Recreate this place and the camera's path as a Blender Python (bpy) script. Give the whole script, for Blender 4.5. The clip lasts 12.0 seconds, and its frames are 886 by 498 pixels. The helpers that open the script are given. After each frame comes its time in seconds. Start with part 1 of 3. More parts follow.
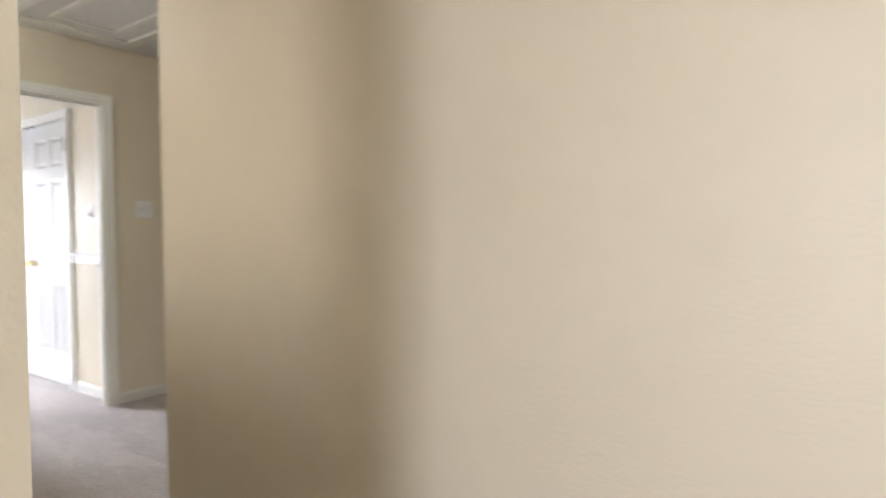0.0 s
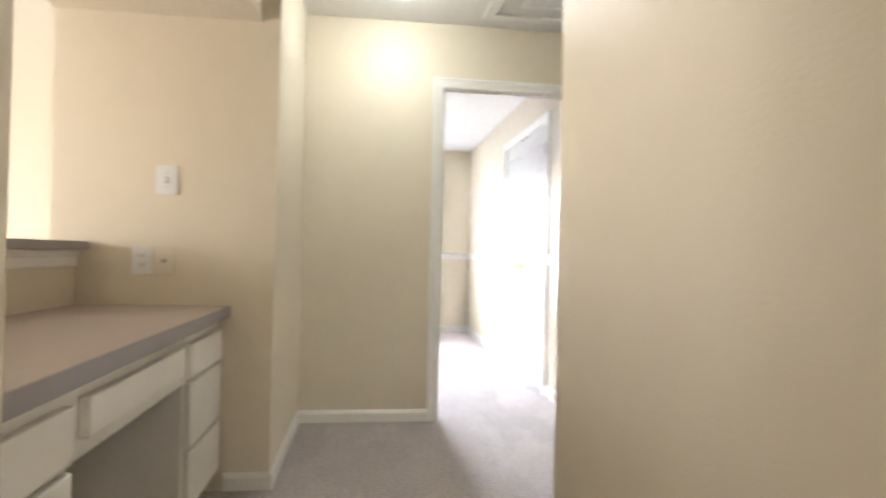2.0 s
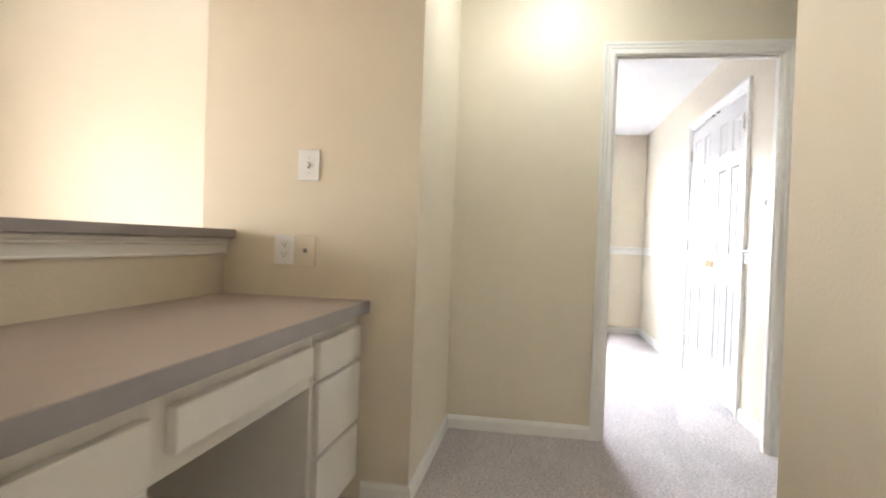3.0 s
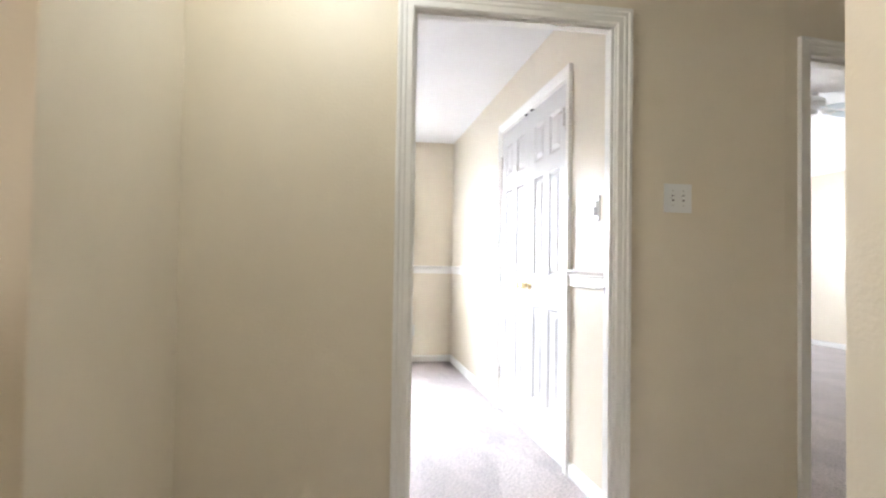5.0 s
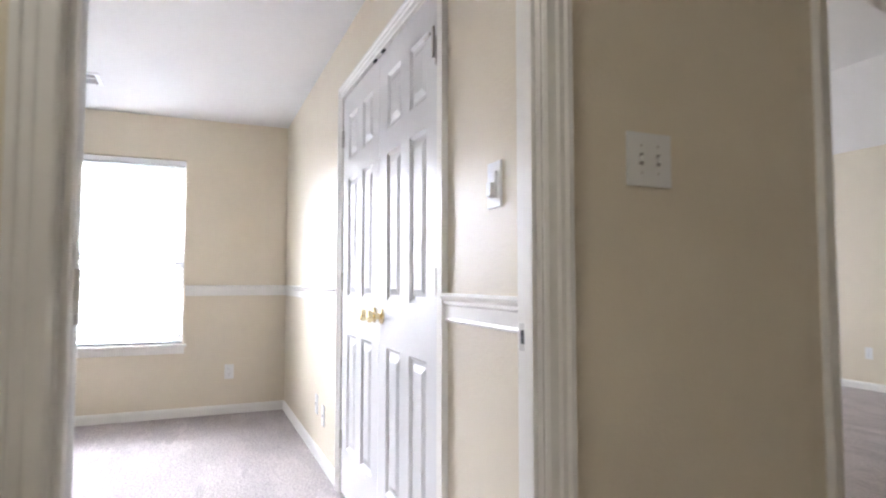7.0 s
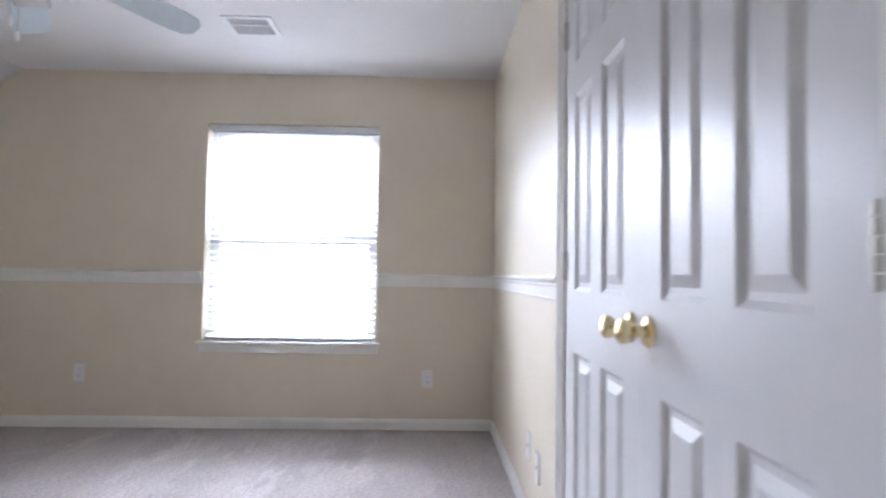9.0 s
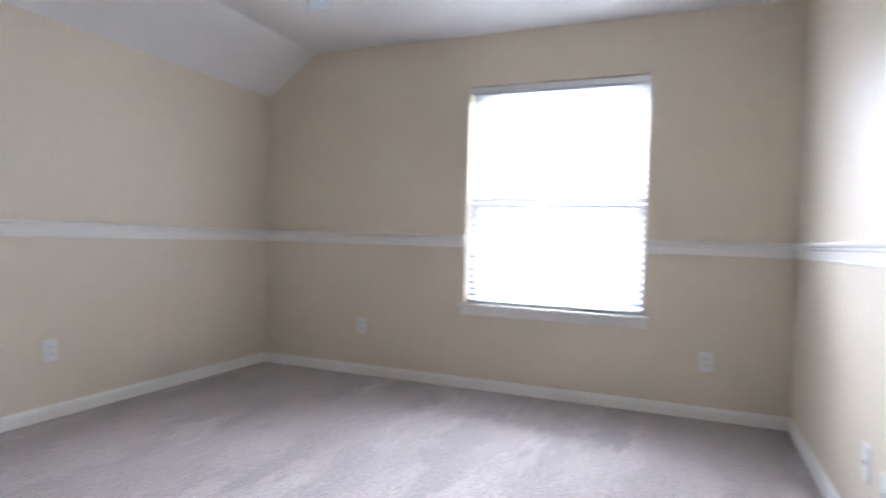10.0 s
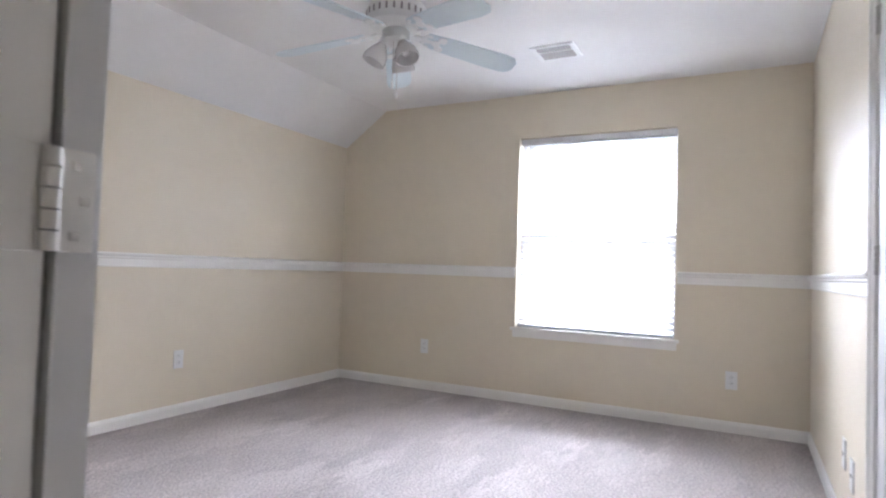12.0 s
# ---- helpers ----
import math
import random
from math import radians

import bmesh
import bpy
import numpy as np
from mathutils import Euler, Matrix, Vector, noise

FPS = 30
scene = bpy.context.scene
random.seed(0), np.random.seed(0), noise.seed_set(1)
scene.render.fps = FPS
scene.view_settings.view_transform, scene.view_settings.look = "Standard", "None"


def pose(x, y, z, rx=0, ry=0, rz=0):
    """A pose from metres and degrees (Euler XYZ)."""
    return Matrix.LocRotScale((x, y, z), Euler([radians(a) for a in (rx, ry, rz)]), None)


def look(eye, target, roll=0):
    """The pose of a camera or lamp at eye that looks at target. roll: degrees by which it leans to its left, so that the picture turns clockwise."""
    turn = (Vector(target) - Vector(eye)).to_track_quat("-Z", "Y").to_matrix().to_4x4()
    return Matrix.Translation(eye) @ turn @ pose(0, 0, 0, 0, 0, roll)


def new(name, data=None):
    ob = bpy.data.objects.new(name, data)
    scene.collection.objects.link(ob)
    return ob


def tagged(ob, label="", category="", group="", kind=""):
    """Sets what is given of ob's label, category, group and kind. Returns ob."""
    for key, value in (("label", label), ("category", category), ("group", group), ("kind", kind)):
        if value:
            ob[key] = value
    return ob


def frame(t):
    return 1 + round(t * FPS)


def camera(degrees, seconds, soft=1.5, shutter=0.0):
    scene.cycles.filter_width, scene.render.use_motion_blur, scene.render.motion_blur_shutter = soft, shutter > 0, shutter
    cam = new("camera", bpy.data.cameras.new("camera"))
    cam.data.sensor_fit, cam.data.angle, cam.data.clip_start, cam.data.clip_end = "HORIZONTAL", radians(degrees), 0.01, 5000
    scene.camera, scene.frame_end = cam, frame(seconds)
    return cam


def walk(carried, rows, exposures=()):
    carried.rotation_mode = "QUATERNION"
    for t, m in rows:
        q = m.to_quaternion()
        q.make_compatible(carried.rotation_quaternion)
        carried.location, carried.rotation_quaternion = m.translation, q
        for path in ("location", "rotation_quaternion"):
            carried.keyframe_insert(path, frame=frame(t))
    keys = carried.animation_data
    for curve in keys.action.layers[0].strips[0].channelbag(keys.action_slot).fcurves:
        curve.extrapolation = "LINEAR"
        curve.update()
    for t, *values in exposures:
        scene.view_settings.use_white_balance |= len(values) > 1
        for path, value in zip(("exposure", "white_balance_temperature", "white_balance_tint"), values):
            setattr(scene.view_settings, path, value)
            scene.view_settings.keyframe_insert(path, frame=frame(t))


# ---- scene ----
cam = camera(74.4, 12.0, soft=2.1, shutter=0.5)
PATH = [
    (0, (-0.001, 0.135, 1.176), (-1.151, 1.771, 1.112), -0.4),
    (0.5, (-0.135, 0.335, 1.111), (-1.61, 1.685, 1.068), -0.8),
    (1, (-0.32, 0.603, 1.041), (-1.99, 1.703, 1.04), -1.1),
    (1.5, (-0.466, 0.75, 1.018), (-2.331, 1.471, 1.04), -0.5),
    (2, (-0.574, 0.788, 1.021), (-2.558, 1.04, 1.037), 1.3),
    (2.5, (-0.78, 0.814, 1.008), (-2.771, 0.62, 1.001), 1.9),
    (2.7, (-0.838, 0.821, 1.012), (-2.812, 0.503, 0.989), 2.1),
    (4.3, (-1.572, 0.997, 1.029), (-3.556, 0.746, 1.042), 2.4),
    (4.5, (-1.662, 0.982, 1.037), (-3.661, 0.924, 1.069), 2.0),
    (5, (-1.922, 0.99, 1.054), (-3.896, 1.307, 1.107), 0.9),
    (5.5, (-2.221, 1.035, 1.078), (-4.166, 1.493, 1.159), 0.5),
    (6, (-2.533, 1.119, 1.07), (-4.431, 1.741, 1.177), 0.7),
    (6.5, (-2.83, 1.271, 1.052), (-4.666, 2.055, 1.168), 0.1),
    (6.7, (-2.945, 1.324, 1.076), (-4.774, 2.124, 1.189), 0.0),
    (8.3, (-3.914, 1.69, 1.075), (-5.887, 2, 1.166), 0.6),
    (8.5, (-4.007, 1.697, 1.059), (-5.992, 1.922, 1.161), 0.8),
    (9, (-4.271, 1.667, 1.037), (-6.268, 1.713, 1.126), 0.9),
    (9.5, (-4.371, 1.558, 0.999), (-6.354, 1.301, 1.046), 0.9),
    (10, (-4.501, 1.537, 1.003), (-6.348, 0.769, 0.971), 1.7),
    (10.5, (-4.519, 1.455, 0.995), (-6.234, 0.427, 0.976), 2.3),
    (11, (-4.443, 1.499, 0.999), (-6.136, 0.435, 1.044), 2.3),
    (11.5, (-4.189, 1.567, 0.977), (-5.964, 0.648, 1.055), 2.1),
    (12, (-3.936, 1.752, 1.001), (-5.707, 0.825, 1.071), 1.9),
]
walk(cam, [(t, look(eye, target, roll)) for t, eye, target, roll in PATH],
     exposures=[(0.0, 1.52, 6500, 13), (1.5, 1.86, 6450, 13), (2.7, 1.95, 6400, 13), (5.5, 1.72, 6400, 14), (6.7, 1.38, 6400, 16), (8.3, 0.4, 6050, 18), (9.5, 0.42, 6000, 17), (10.5, 0.54, 6050, 17), (12.0, 0.68, 6150, 17)])

# fitted sizes and powers
W_B1, W_B2, W_VOID, W_REAR, LAMP, SKYGLOW = 980.0, 60.0, 19.0, 28.0, 15.0, 6.0
BCEIL, CX0, CX1, SOFFIT = 2.385, -6.115, -4.815, 1.995
WY0, WY1, WZ0, WZ1 = 0.155, 1.312, 0.575, 2.043
D2TURN, D2A, D2B, D2H = 7.0, 0.135, 0.96, 1.985
LAMPAT, HATCHAT, FANAT, FAN2AT, FAN2A, SLATTILT = (-3.54, 0.93), (-3.90, 1.49), (-6.218, 0.27), (-7.59, 5.98, 3.0), 77.0, 19.0

# ---- world and light ----
world = bpy.data.worlds.new("world")
scene.world = world
world.use_nodes = True
wn = world.node_tree.nodes
sky = wn.new("ShaderNodeTexSky")
sky.sky_type, sky.sun_disc = "NISHITA", False
sky.sun_elevation, sky.sun_rotation = radians(50), radians(200)
world.node_tree.links.new(sky.outputs[0], wn["Background"].inputs[0])
wn["Background"].inputs[1].default_value = 0.15


def area_lamp(name, eye, target, w, h, watts, colour):
    data = bpy.data.lights.new(name, "AREA")
    data.shape, data.size, data.size_y, data.energy, data.color = "RECTANGLE", w, h, watts, colour
    ob = new(name, data)
    ob.matrix_world = look(eye, target)
    return tagged(ob, category="light", kind="structure")


DAY = (0.82, 0.89, 1.0)
area_lamp("window_daylight", (-9.70, 0.55, 2.70), (-8.22, 0.74, 1.15), 2.2, 1.5, W_B1, DAY)
area_lamp("second_window_daylight", (-10.64, 5.42, 1.55), (-8, 5.42, 1.3), 0.62, 1.05, W_B2, DAY)
area_lamp("stair_daylight", (-2.25, -2.74, 1.2), (-2.25, 0, 1.2), 1.3, 1.1, W_VOID, (1.0, 0.94, 0.90))
area_lamp("landing_daylight", (0.72, -2.74, 1.35), (0.5, 0, 1.0), 0.8, 1.3, W_REAR, (0.90, 0.94, 1.0))


# ---- materials ----
def material(name, colour, rough=0.6, metal=0.0, vary=0.06, vary_scale=3.0, grain=0.0, grain_scale=300.0, bump=0.0, bump_scale=120.0, coat=0.0, specular=0.5, dark=None):
    """A surface with slow blotches, fine grain and fine relief at metre scale."""
    m = bpy.data.materials.new(name)
    m.use_nodes = True
    nt, b = m.node_tree, m.node_tree.nodes["Principled BSDF"]
    b.inputs["Roughness"].default_value, b.inputs["Metallic"].default_value = rough, metal
    b.inputs["Coat Weight"].default_value, b.inputs["Specular IOR Level"].default_value = coat, specular
    at = nt.nodes.new("ShaderNodeNewGeometry").outputs["Position"]

    def tex(scale, detail):
        n = nt.nodes.new("ShaderNodeTexNoise")
        n.inputs["Scale"].default_value, n.inputs["Detail"].default_value = scale, detail
        nt.links.new(at, n.inputs["Vector"])
        return n.outputs["Fac"]

    def mix(fac, a, c, strength):
        ramp = nt.nodes.new("ShaderNodeMapRange")
        ramp.inputs["From Min"].default_value, ramp.inputs["From Max"].default_value = 0.3, 0.7
        ramp.inputs["To Min"].default_value, ramp.inputs["To Max"].default_value = 0.0, strength
        nt.links.new(fac, ramp.inputs["Value"])
        n = nt.nodes.new("ShaderNodeMix")
        n.data_type = "RGBA"
        nt.links.new(ramp.outputs[0], n.inputs[0])
        if isinstance(a, tuple):
            n.inputs[6].default_value = (*a, 1)
        else:
            nt.links.new(a, n.inputs[6])
        n.inputs[7].default_value = (*c, 1)
        return n.outputs[2]

    low = dark or tuple(v * 0.72 for v in colour)
    col = mix(tex(vary_scale, 4), colour, low, min(1.0, vary * 4))
    col = mix(tex(vary_scale * 7, 3), col, low, min(1.0, vary * 2.5))
    if grain:
        col = mix(tex(grain_scale, 2), col, tuple(v * 0.45 for v in colour), grain)
    nt.links.new(col, b.inputs["Base Color"])
    if bump:
        bn = nt.nodes.new("ShaderNodeBump")
        bn.inputs["Strength"].default_value, bn.inputs["Distance"].default_value = bump, 0.004
        nt.links.new(tex(bump_scale, 3), bn.inputs["Height"])
        nt.links.new(bn.outputs[0], b.inputs["Normal"])
    return m


PAINT = material("beige_wall_paint", (0.765, 0.69, 0.55), 0.43, vary=0.03, vary_scale=1.6, bump=0.28, bump_scale=110)
CEIL = material("white_ceiling_paint", (0.80, 0.79, 0.77), 0.8, vary=0.02, bump=0.3, bump_scale=160)
TRIM = material("white_gloss_trim", (0.86, 0.845, 0.80), 0.38, vary=0.02, vary_scale=5, bump=0.05, bump_scale=60)
DOORW = material("white_door_paint", (0.72, 0.72, 0.715), 0.38, vary=0.02, vary_scale=4, bump=0.06, bump_scale=90)
PLASTIC = material("white_plastic", (0.82, 0.82, 0.80), 0.3, vary=0.01)
ALMOND = material("almond_plastic", (0.76, 0.69, 0.56), 0.3, vary=0.01)
SLOT = material("dark_slot", (0.04, 0.04, 0.04), 0.6, vary=0.0)
BRASS = material("polished_brass", (0.85, 0.71, 0.42), 0.2, metal=1.0, vary=0.03, vary_scale=30)
NICKEL = material("painted_hinge_metal", (0.62, 0.60, 0.56), 0.35, metal=0.6, vary=0.05, vary_scale=40)
LAMINATE = material("mauve_laminate", (0.47, 0.39, 0.345), 0.38, vary=0.04, vary_scale=14, grain=0.25, grain_scale=420)
EDGE = material("grey_laminate_edge", (0.37, 0.345, 0.345), 0.45, vary=0.03, vary_scale=20, grain=0.2, grain_scale=420)
CABINET = material("white_cabinet_paint", (0.86, 0.83, 0.76), 0.4, vary=0.03, vary_scale=6, bump=0.05, bump_scale=70)
BLADE = material("pale_blue_white_blade", (0.66, 0.74, 0.76), 0.4, vary=0.03, vary_scale=8)
SLAT = material("white_blind_slat", (0.84, 0.85, 0.86), 0.45, vary=0.01)
SHADE = material("frosted_glass_shade", (0.78, 0.76, 0.74), 0.25, vary=0.02, vary_scale=20, coat=0.5)
VINYL = material("white_vinyl_sash", (0.80, 0.81, 0.82), 0.4, vary=0.01)
# dull mottled grey for louvres, slots, jacks and one window strip
DULL_GREY = material("dull_grey", (0.34, 0.32, 0.31), 0.6, vary=0.1, vary_scale=60)


def carpet_material():
    """Cut pile: speckled tufts, with broad strokes where a vacuum cleaner laid the pile over."""
    m = material("taupe_carpet", (0.80, 0.72, 0.69), 0.95, vary=0.09, vary_scale=7.0, grain=0.95, grain_scale=80, bump=0.8, bump_scale=150, specular=0.1)
    nt, b = m.node_tree, m.node_tree.nodes["Principled BSDF"]
    b.inputs["Sheen Weight"].default_value = 0.15
    for n in nt.nodes:
        if n.type == "BUMP":
            n.inputs["Distance"].default_value = 0.009
    at = nt.nodes.new("ShaderNodeNewGeometry").outputs["Position"]
    turn = nt.nodes.new("ShaderNodeMapping")
    turn.inputs["Rotation"].default_value, turn.inputs["Scale"].default_value = (0, 0, 0.6), (1.0, 3.0, 1)
    nt.links.new(at, turn.inputs["Vector"])
    wob = nt.nodes.new("ShaderNodeTexNoise")
    wob.inputs["Scale"].default_value = 6.0
    nt.links.new(turn.outputs[0], wob.inputs["Vector"])
    add = nt.nodes.new("ShaderNodeMix")
    add.data_type = "RGBA"
    add.blend_type = "LINEAR_LIGHT"
    add.inputs[0].default_value = 0.35
    nt.links.new(turn.outputs[0], add.inputs[6])
    nt.links.new(wob.outputs["Color"], add.inputs[7])
    cells = nt.nodes.new("ShaderNodeTexVoronoi")
    cells.feature = "SMOOTH_F1"
    cells.inputs["Smoothness"].default_value = 0.6
    cells.inputs["Scale"].default_value = 2.1
    nt.links.new(add.outputs[2], cells.inputs["Vector"])
    ramp = nt.nodes.new("ShaderNodeMapRange")
    ramp.inputs["To Min"].default_value, ramp.inputs["To Max"].default_value = 0.70, 1.0
    nt.links.new(cells.outputs["Color"], ramp.inputs["Value"])
    mul = nt.nodes.new("ShaderNodeMix")
    mul.data_type, mul.blend_type = "RGBA", "MULTIPLY"
    mul.inputs[0].default_value = 1.0
    nt.links.new(b.inputs["Base Color"].links[0].from_socket, mul.inputs[6])
    nt.links.new(ramp.outputs[0], mul.inputs[7])
    nt.links.new(mul.outputs[2], b.inputs["Base Color"])
    return m


CARPET = carpet_material()
GLASS = bpy.data.materials.new("clear_glass")
GLASS.use_nodes = True
GLASS.node_tree.nodes["Principled BSDF"].inputs["Transmission Weight"].default_value = 1.0
GLASS.node_tree.nodes["Principled BSDF"].inputs["Roughness"].default_value = 0.0
GLASS.node_tree.nodes["Principled BSDF"].inputs["IOR"].default_value = 1.45


def glow(name, colour, strength):
    m = bpy.data.materials.new(name)
    m.use_nodes = True
    b = m.node_tree.nodes["Principled BSDF"]
    b.inputs["Emission Color"].default_value, b.inputs["Emission Strength"].default_value = (*colour, 1), strength
    b.inputs["Base Color"].default_value = (*colour, 1)
    return m


LAMP_GLOW = glow("lit_lamp_glass", (0.95, 1.0, 0.97), LAMP)
SKYCARD = glow("bright_overcast_sky", (0.93, 0.96, 1.0), SKYGLOW)


# ---- mesh helpers ----
def mesh_object(name, bm, mat, smooth=False):
    me = bpy.data.meshes.new(name)
    bmesh.ops.recalc_face_normals(bm, faces=bm.faces)
    bm.to_mesh(me)
    bm.free()
    me.materials.append(mat)
    if smooth:
        me.polygons.foreach_set("use_smooth", [True] * len(me.polygons))
        me.set_sharp_from_angle(angle=radians(35))
    return new(name, me)


def part(name, bm, mat, parent, label="", smooth=False):
    ob = mesh_object(name, bm, mat, smooth)
    ob.parent = parent
    return tagged(ob, label=label)


def thing(name, m, label, category, group=""):
    ob = new(name)
    ob.empty_display_size = 0.1
    ob.matrix_world = m
    return tagged(ob, label=label, category=category, group=group)


def box(bm, x0, x1, y0, y1, z0, z1, bevel=0.0, m=None):
    """Adds a box, its edges rounded by bevel."""
    vs = [bm.verts.new((x, y, z)) for x in (x0, x1) for y in (y0, y1) for z in (z0, z1)]
    fs = [bm.faces.new([vs[i] for i in q]) for q in ((0, 1, 3, 2), (4, 6, 7, 5), (0, 4, 5, 1), (2, 3, 7, 6), (0, 2, 6, 4), (1, 5, 7, 3))]
    if bevel:
        es = list({e for f in fs for e in f.edges})
        got = bmesh.ops.bevel(bm, geom=es, offset=bevel, segments=2, affect="EDGES", profile=0.6)
        vs = list({v for f in got["faces"] for v in f.verts} | {v for v in vs if v.is_valid})
    if m is not None:
        bmesh.ops.transform(bm, matrix=m, verts=vs)
    return bm


def slab(*a, bevel=0.0):
    return box(bmesh.new(), *a, bevel=bevel)


def lathe(profile, n=24, m=None, bm=None):
    """A turned body round local z from (radius, z) pairs."""
    bm = bm or bmesh.new()
    rings, made = [], []
    for r, z in profile:
        ring = [bm.verts.new((r * math.cos(2 * math.pi * i / n), r * math.sin(2 * math.pi * i / n), z)) for i in range(n)]
        rings.append(ring)
        made += ring
    for a, b in zip(rings, rings[1:]):
        for i in range(n):
            bm.faces.new((a[i], a[(i + 1) % n], b[(i + 1) % n], b[i]))
    for ring in (rings[0], rings[-1]):
        bm.faces.new(ring)
    if m is not None:
        bmesh.ops.transform(bm, matrix=m, verts=made)
    return bm


def sweep(paths):
    """A skin over equal polylines, one for each point of a closed profile, with end caps."""
    bm = bmesh.new()
    rows = [[bm.verts.new(p) for p in path] for path in paths]
    n = len(rows)
    for i in range(n):
        a, b = rows[i], rows[(i + 1) % n]
        for k in range(len(a) - 1):
            bm.faces.new((a[k], a[k + 1], b[k + 1], b[k]))
    bm.faces.new([r[0] for r in rows])
    bm.faces.new([r[-1] for r in rows])
    return bm


CASING = ((0.004, 0.0), (0.004, 0.010), (0.010, 0.014), (0.030, 0.013), (0.036, 0.017), (0.048, 0.016), (0.054, 0.021), (0.066, 0.021), (0.066, 0.0))
BASE = ((0.0, 0.0), (0.013, 0.0), (0.013, 0.052), (0.010, 0.061), (0.006, 0.070), (0.0, 0.073))
RAIL = ((0.0, 0.0), (0.010, 0.0), (0.012, 0.006), (0.010, 0.012), (0.010, 0.048), (0.016, 0.054), (0.016, 0.062), (0.024, 0.068), (0.028, 0.078), (0.024, 0.085), (0.0, 0.085))


def casing_mesh(w, h):
    """Mitred door casing round an opening of width w along x and height h, proud of the plane y = 0 towards -y."""
    return sweep([[(-u, -v, 0), (-u, -v, h + u), (w + u, -v, h + u), (w + u, -v, 0)] for u, v in CASING])


def strip(name, mat, profile, a, b, z, label, parent=None):
    """A moulding along the wall foot from a to b in plan; it stands proud to the left of that way."""
    d = Vector((b[0] - a[0], b[1] - a[1], 0)).normalized()
    n = Vector((-d.y, d.x, 0))
    bm = sweep([[(a[0] + n.x * u, a[1] + n.y * u, z + v), (b[0] + n.x * u, b[1] + n.y * u, z + v)] for u, v in profile])
    return tagged(mesh_object(name, bm, mat), label=label, category=name.replace("_", " "), kind="structure")


def skirting(a, b):
    return strip("baseboard", TRIM, BASE, a, b, 0.0, "white painted baseboard above the carpet")


def chair_rail(a, b):
    return strip("chair_rail", TRIM, RAIL, a, b, 0.954, "white moulded chair rail on beige wall")


def wall(name, x0, x1, y0, y1, z0, z1, holes=(), label="beige painted textured wall", mat=None, m=None):
    """A wall with openings cut through: holes are (from, to, bottom, top) along its longer way."""
    bm = bmesh.new()
    along_x = (x1 - x0) > (y1 - y0)
    lo, hi = (x0, x1) if along_x else (y0, y1)

    def piece(a, b, c, d):
        if b - a > 1e-4 and d - c > 1e-4:
            box(bm, *((a, b, y0, y1) if along_x else (x0, x1, a, b)), c, d)

    edge = lo
    for a, b, c, d in sorted(holes):
        piece(edge, a, z0, z1)
        piece(a, b, z0, c)
        piece(a, b, d, z1)
        edge = b
    piece(edge, hi, z0, z1)
    ob = mesh_object(name, bm, mat or PAINT)
    if m is not None:
        ob.matrix_world = m
    return tagged(ob, label=label, category="wall", kind="structure")


# ---- plan ----
XD = -4.12          # hall face of the wall with the bedroom door
XB = -4.21          # its bedroom face
XW = -8.226         # window wall
YC = 2.105          # closet wall, bedroom face
YL = -1.52          # bedroom wall with the sloped ceiling
HC, BC = 2.43, BCEIL
DY0, DY1, DH = 1.222, 2.035, 2.03
D2 = pose(XD, 2.80, 0, 0, 0, 90 + D2TURN)   # local x runs along that wall, y into it

fb = bmesh.new()
for q in ((XW - 0.16, -4.1, -1.68, 2.82), (-10.62, -4.1, 2.82, 7.66), (-4.1, -1.93, -2.71, 4.41), (-1.93, 2.6, -2.71, 1.384)):
    box(fb, *q, -0.12, 0.0)
floor = tagged(mesh_object("floor", fb, CARPET), label="taupe cut-pile carpet with footprints and pile marks", category="carpet", kind="structure")

wall("wall_door", XB, XD, -1.6, 2.80, 0, 2.9, [(DY0 - 0.02, DY1 + 0.02, 0, DH + 0.02)])
wall("wall_closet", XW, XB, YC, YC + 0.11, 0, 2.6, [(CX0 - 0.02, CX1 + 0.02, 0, DH + 0.02)])
wall("wall_window", XW - 0.16, XW, -1.6, 2.9, 0, 2.9, [(WY0, WY1, WZ0, WZ1)])
wall("wall_left", XW, XB, YL - 0.16, YL, 0, 2.9)
wall("wall_closet_back", -10.62, XB - 0.003, 2.72, 2.82, 0, 3.2)
wall("wall_hall_short", XD, -3.145, -0.51, 0.39, 0, HC)
wall("wall_partition", -1.40, -0.53, -2.6, 0.32, 0, 3.2)
wall("wall_corridor", -2.03, 2.6, 1.273, 1.40, 0, HC)
wall("wall_hall_jog", -2.03, -1.93, 1.40, 1.83, 0, HC)
wall("wall_hall_return", -2.80, -1.93, 1.83, 1.93, 0, HC)
wall("wall_hall_east", -2.80, -2.70, 1.93, 4.3, 0, HC)
wall("wall_hall_end", -4.7, -1.93, 4.3, 4.41, 0, HC)
wall("wall_stair_back", XD, 2.6, -2.71, -2.6, 0, 3.3, [(-2.9, -1.6, 0.65, 1.75), (0.32, 1.12, 0.7, 2.0)], label="pale cream wall of the stairwell", mat=PAINT)
wall("wall_stair_side", XD, -4.02, -2.6, -0.51, 0, 3.3)
wall("wall_landing_end", 2.5, 2.6, -2.6, 1.273, 0, HC)
wall("wall_half", -3.145, -1.40, -0.51, -0.405, 0, 1.005)
wall("wall_soffit", -3.145, -1.40, -0.51, 0.312, SOFFIT, HC, label="beige dropped soffit above the desk")
wall("wall_second_far", -11.0, -4.2, 7.55, 7.66, 0, 3.2)
wall("wall_second_window", -10.62, -10.5, 2.82, 7.55, 0, 3.2, [(5.1, 5.75, 1.0, 2.1)])
wall("wall_second_near", -4.62, -4.48, 4.2, 7.55, 0, 3.2)


